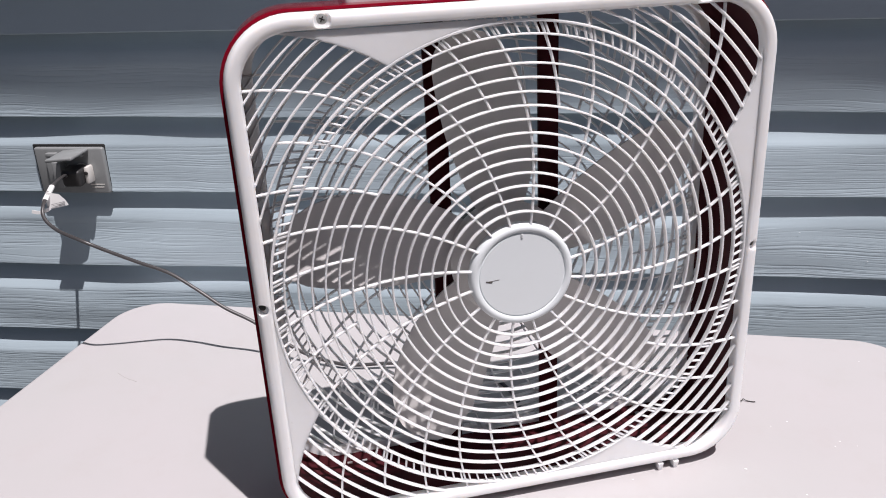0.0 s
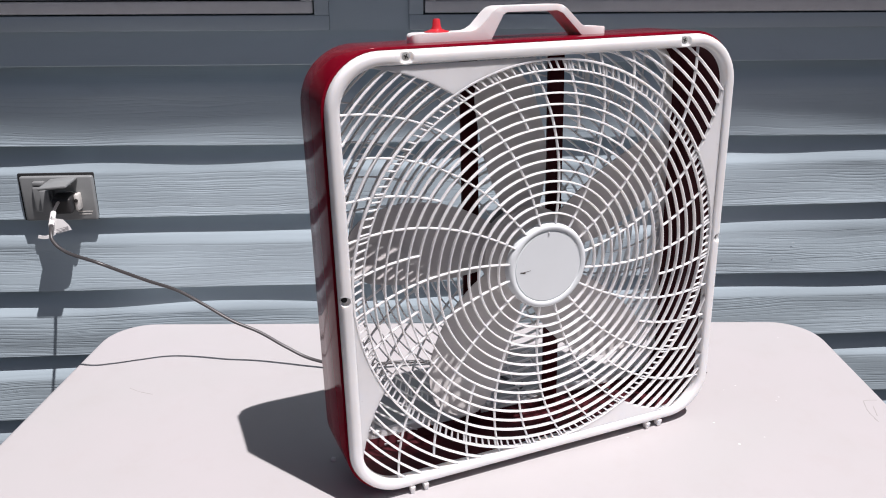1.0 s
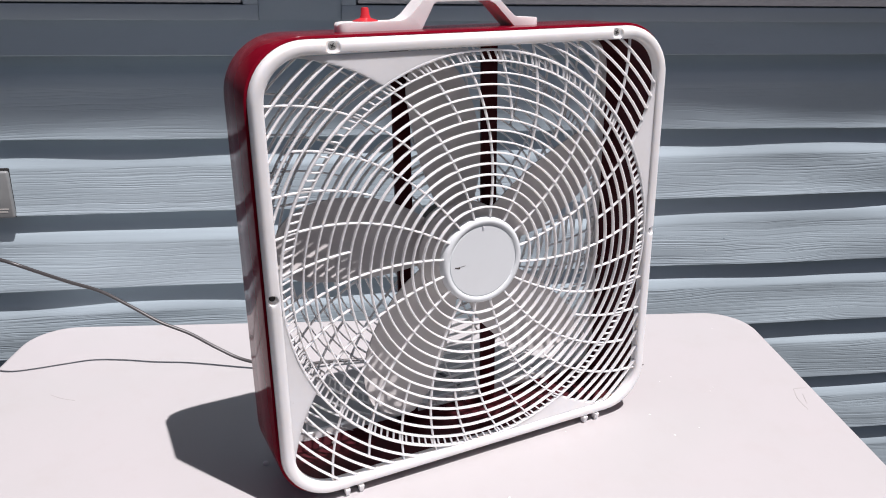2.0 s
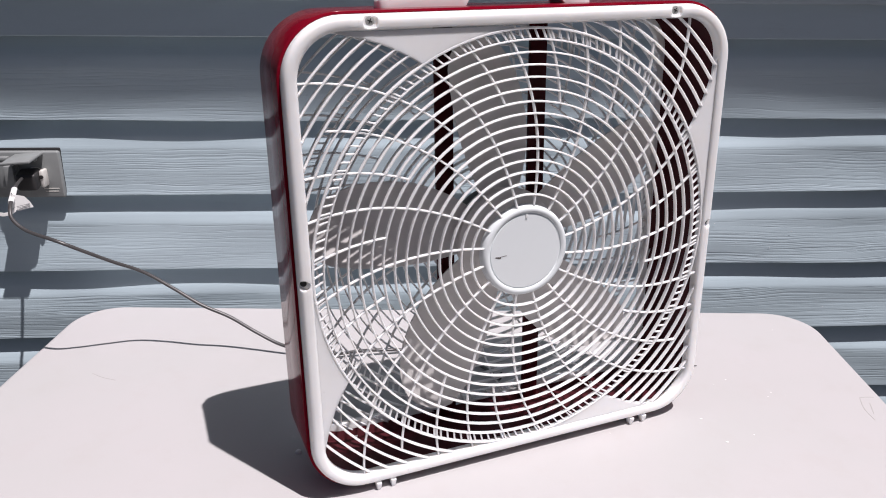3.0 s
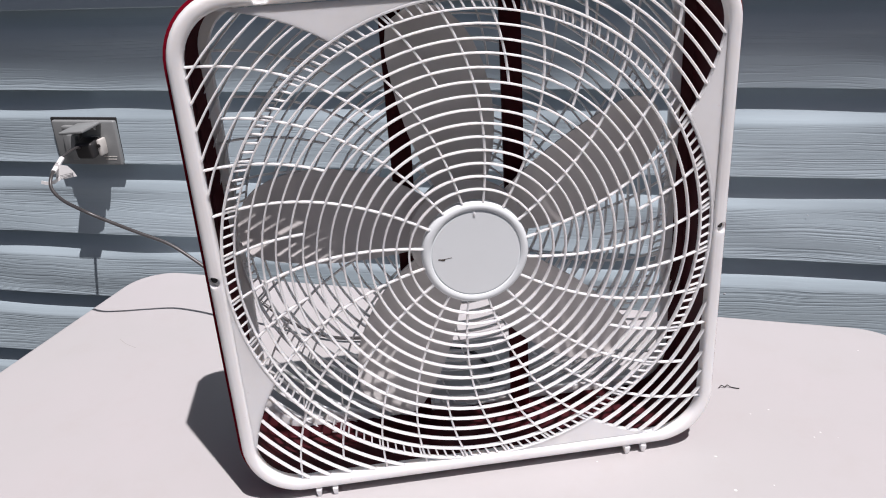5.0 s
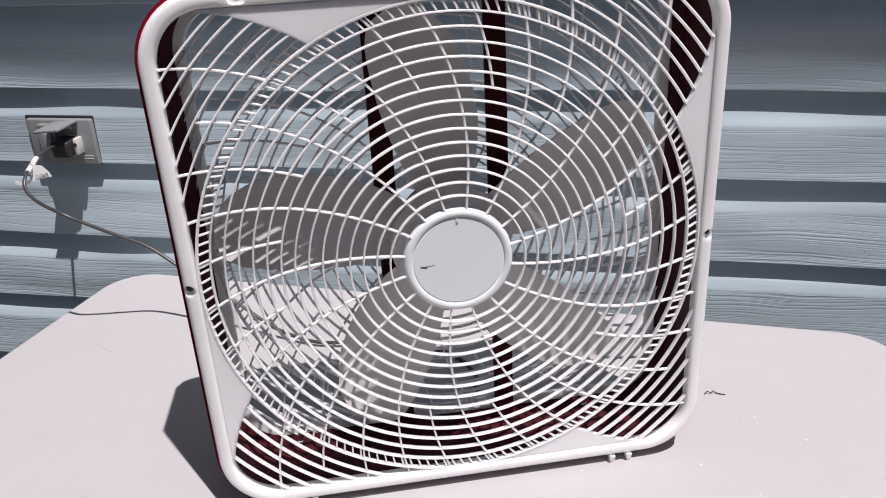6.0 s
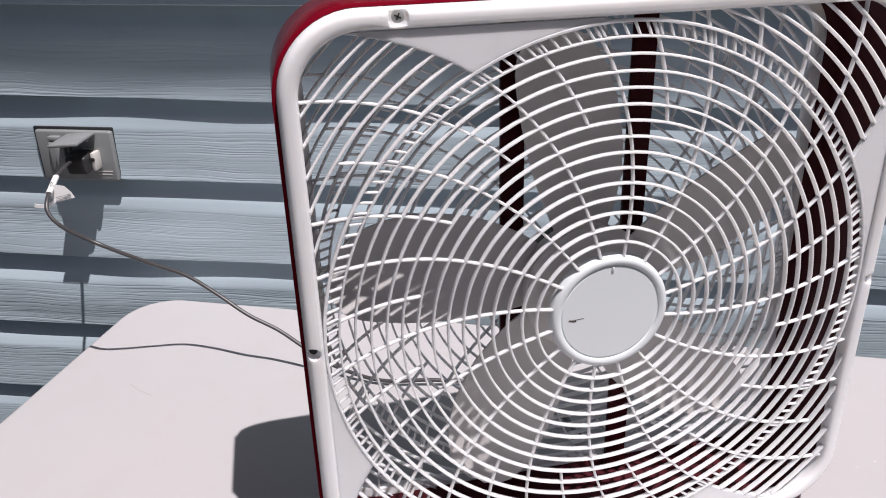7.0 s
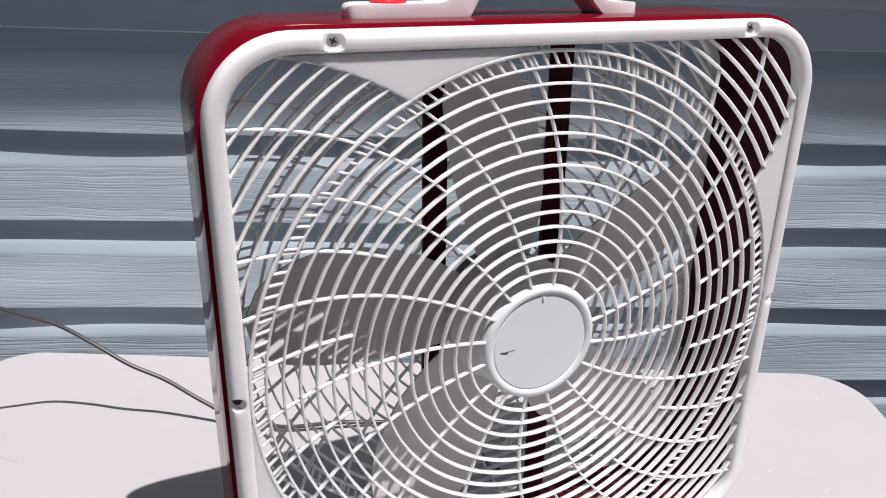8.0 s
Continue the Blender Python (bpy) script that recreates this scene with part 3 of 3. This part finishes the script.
prof = [(0.0140, 0.2778), (0.0140, 0.2787), (0.0105, 0.2797), (0.0062, 0.2812), (0.0048, 0.2845), (0.0042, 0.2905), (0.0034, 0.2922), (0.0, 0.2926)]
loops = [[kn.verts.new((-0.1175 + r * math.cos(2 * math.pi * i / 28), 0.055 + r * math.sin(2 * math.pi * i / 28), zz)) for i in range(28)] if r else [kn.verts.new((-0.1175, 0.055, zz))] for r, zz in prof]
for a, b in zip(loops, loops[1:]):
    for i in range(28):
        j = (i + 1) % 28
        kn.faces.new(list(dict.fromkeys((a[i], a[j], b[j % len(b)], b[i % len(b)]))))
knob = part("knob", kn, KNOB, fan, "small red switch knob")
knob.matrix_basis = MID @ Matrix.Translation((0, 0, 0.0005))

# ---- outlet on the wall ----
outlet = thing("outdoor_outlet", "grey metal weatherproof outlet cover on the siding, one lid open", "outlet", WALL @ Matrix.Translation((0.004, 0.0055, 0)))
OX, OZ, OW, OH = -0.0785, 0.970, 0.127, 0.082
part("gasket", box(OW + 0.006, 0.016, OH + 0.005, (OX - 0.0024, 0.0025, OZ + 0.0018), 0.002), GASKET, outlet, "black rubber gasket")
part("cover_plate", box(OW, 0.012, OH, (OX, -0.0065, OZ), 0.0035, 3), BOX, outlet)
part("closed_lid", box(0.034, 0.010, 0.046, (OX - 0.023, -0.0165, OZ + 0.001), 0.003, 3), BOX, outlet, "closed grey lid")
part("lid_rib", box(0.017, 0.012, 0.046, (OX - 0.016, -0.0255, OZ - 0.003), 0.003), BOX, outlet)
for x in (-0.029, 0.017):
    part("hinge", box(0.020, 0.010, 0.008, (OX + x, -0.0155, OZ + 0.029), 0.002), BOX, outlet)
lid = part("open_lid", box(0.048, 0.056, 0.005, (0, 0, 0), 0.002), BOX, outlet, "grey lid standing open")
lid.matrix_basis = pose(OX + 0.015, -0.0405, OZ + 0.035, 3, -5, 0)
part("socket", cyl(0.0170, 0.005, pose(OX + 0.020, -0.0135, OZ - 0.003, 90), seg=32, bevel=0.001), SOCKET, outlet, "ivory socket face")
part("socket_ear", box(0.0075, 0.020, 0.030, (OX + 0.0375, -0.0220, OZ - 0.003), 0.003), SOCKET, outlet)
# flat dark disc painted as the shade inside the ear's hole
part("ear_hole", cyl(0.0033, 0.002, pose(OX + 0.0376, -0.0320, OZ + 0.001, 90), seg=14), DARK, outlet)
for i, w in enumerate((0.026, 0.022)):
    part("print_line", box(w, 0.0006, 0.0016, (OX + 0.043, -0.0127, OZ - 0.0245 - 0.005 * i)), SOCKET, outlet, smooth=False)

# ---- plug and cable ----
plug = thing("power_cord", "grey power cord plugged into the outdoor outlet, running to the fan", "power cord")
pb = box(0.034, 0.036, 0.030, (0, 0, 0), 0.006, 3)
pl = part("plug", pb, PLUG, plug, "dark grey moulded plug")
pl.matrix_basis = WALL @ pose(OX + 0.021, -0.026, OZ - 0.003, 8, 0, 6)
CORD = [
    (-0.645, 1.254, 0.973),
    (-0.634, 1.225, 0.981),
    (-0.624, 1.166, 0.982),
    (-0.616, 1.117, 0.970),
    (-0.610, 1.096, 0.954),
    (-0.587, 1.081, 0.938),
    (-0.541, 1.058, 0.927),
    (-0.509, 1.062, 0.908),
    (-0.472, 1.074, 0.883),
    (-0.432, 1.084, 0.859),
    (-0.391, 1.079, 0.831),
    (-0.349, 1.067, 0.804),
    (-0.306, 1.058, 0.783),
    (-0.265, 1.045, 0.758),
    (-0.223, 1.029, 0.739),
    (-0.160, 1.006, 0.731),
    (-0.090, 1.002, 0.733),
    (-0.020, 0.998, 0.7285),
    (0.045, 0.975, 0.7268),
    (0.080, 0.925, 0.7270),
    (0.087, 0.865, 0.742),
    (0.084, 0.840, 0.765),
]
part("cable", sweep(spline(CORD, 8), oval(0.0056, 0.0042, 10)), CABLE, plug)
tag_a, tag_b = Vector(CORD[2]), Vector(CORD[3])
tagp = tag_a * 0.3 + tag_b * 0.7
part("tag_wrap", sweep([tag_a * 0.95 + tag_b * 0.05, tag_a * 0.1 + tag_b * 0.9], oval(0.0086, 0.0074, 10)), PAPER, plug, "white paper tag wrapped on the cord")
fl = bmesh.new()
u = WALL.to_3x3() @ Vector((1, 0, 0))
pts = [(0.001, 0, 0.008), (0.018, -0.002, 0.001), (0.025, -0.004, -0.010), (0.028, -0.004, -0.019), (-0.003, 0.0, -0.018)]
a = [fl.verts.new(p) for p in pts]
b = [fl.verts.new((p[0], p[1] + 0.0006, p[2])) for p in pts]
fl.faces.new(a)
fl.faces.new(b[::-1])
for i in range(5):
    fl.faces.new((a[i], b[i], b[(i + 1) % 5], a[(i + 1) % 5]))
flag = part("tag_flag", fl, PAPER, plug, "white printed tag")
flag.matrix_basis = Matrix.Translation(tagp) @ pose(0, 0, 0, 0, 0, 45)
tail = [(0.002, -0.001, -0.017), (-0.008, -0.004, -0.0195), (-0.017, -0.003, -0.0195), (-0.025, 0.001, -0.0165)]
part("tag_tail", sweep(spline(tail, 5), flat_bar(0.0008, 0.0055, 0.0002)), PAPER, flag)
for i in range(4):
    part("print_line", box(0.020, 0.0003, 0.0009, (0.013, -0.0040, -0.0185 + 0.0022 * i)), PRINT, flag, smooth=False)

# ---- small things ----
twig = part("twig", sweep(spline([(-0.016, 0, 0.002), (-0.010, 0.003, 0.0045), (-0.005, 0.0, 0.0025), (0.0, 0.003, 0.0045), (0.005, 0.0, 0.002), (0.014, -0.005, 0.0016), (0.019, -0.0065, 0.0018)], 4), oval(0.0018, 0.0016, 6)), TWIG)
twig.matrix_world = pose(0.389, 0.882, TZ, 0, 0, 8) @ Matrix.Scale(0.72, 4)
tagged(twig, "tiny dark curled twig lying on the table", "twig")
blob = bmesh.new()
bmesh.ops.create_icosphere(blob, subdivisions=2, radius=0.0042)
for v in blob.verts:
    v.co *= 1 + 0.25 * noise.noise(v.co * 300)
    v.co.z = max(v.co.z * 0.6, -0.001)
crumb = part("crumb", blob, SPECK)
crumb.matrix_world = pose(-0.199, 0.760, TZ + 0.001)
tagged(crumb, "small white crumb on the table beside the fan", "crumb")

rnd = random.Random(7)
bits = bmesh.new()
for i in range(14):
    x, y = rnd.uniform(0.08, 0.62), rnd.uniform(-0.30, 0.20)
    r = rnd.choice((0.0006, 0.0008, 0.0012))
    bmesh.ops.create_icosphere(bits, subdivisions=1, radius=r, matrix=Matrix.Translation((x, y, 0.0002)) @ Matrix.Diagonal((rnd.uniform(0.8, 2.0), 1, 0.35, 1)))
for x, y, r in ((0.391, -0.068, 0.0018), (0.483, 0.045, 0.0010), (0.431, -0.051, 0.0010), (0.437, 0.0905, 0.0011), (0.491, 0.056, 0.0012), (0.415, 0.077, 0.0009), (0.566, 0.258, 0.0010)):
    bmesh.ops.create_icosphere(bits, subdivisions=1, radius=r, matrix=Matrix.Translation((x, y, 0.0002)) @ Matrix.Diagonal((1.2, 1, 0.3, 1)))
specks = part("paint_specks", bits, SPECK)
specks.matrix_world = TP
tagged(specks, "tiny white paint specks scattered over the tabletop", "specks", kind="stuff")
bits = bmesh.new()
for i in range(34):
    x, z = rnd.uniform(0.72, 1.5), rnd.uniform(0.60, 0.94)
    d = ((BUTT - z) % PITCH)
    if d < 0.055:
        continue
    r = rnd.choice((0.0006, 0.0009))
    bmesh.ops.create_icosphere(bits, subdivisions=1, radius=r, matrix=Matrix.Translation((x, 0.0006, z)) @ Matrix.Diagonal((rnd.uniform(0.8, 2.4), 0.5, 0.8, 1)))
specks = part("paint_specks", bits, SPECK)
specks.matrix_world = WALL
tagged(specks, "tiny white paint specks on the siding", "specks", kind="stuff")
SCUFFS = [((0.612, 0.045), (0.605, 0.016), (0.606, -0.012)), ((0.612, 0.045), (0.622, 0.047), (0.633, 0.047)), ((0.619, 0.030), (0.616, 0.018), (0.612, 0.004)), ((-0.520, 0.085), (-0.500, 0.074), (-0.476, 0.066))]
for line in SCUFFS:
    part("scuff_mark", sweep(spline([(x, y, TZ + 0.0001) for x, y in line], 4), oval(0.0011, 0.0004, 6)), SCUFF, table, "grey scuff line")
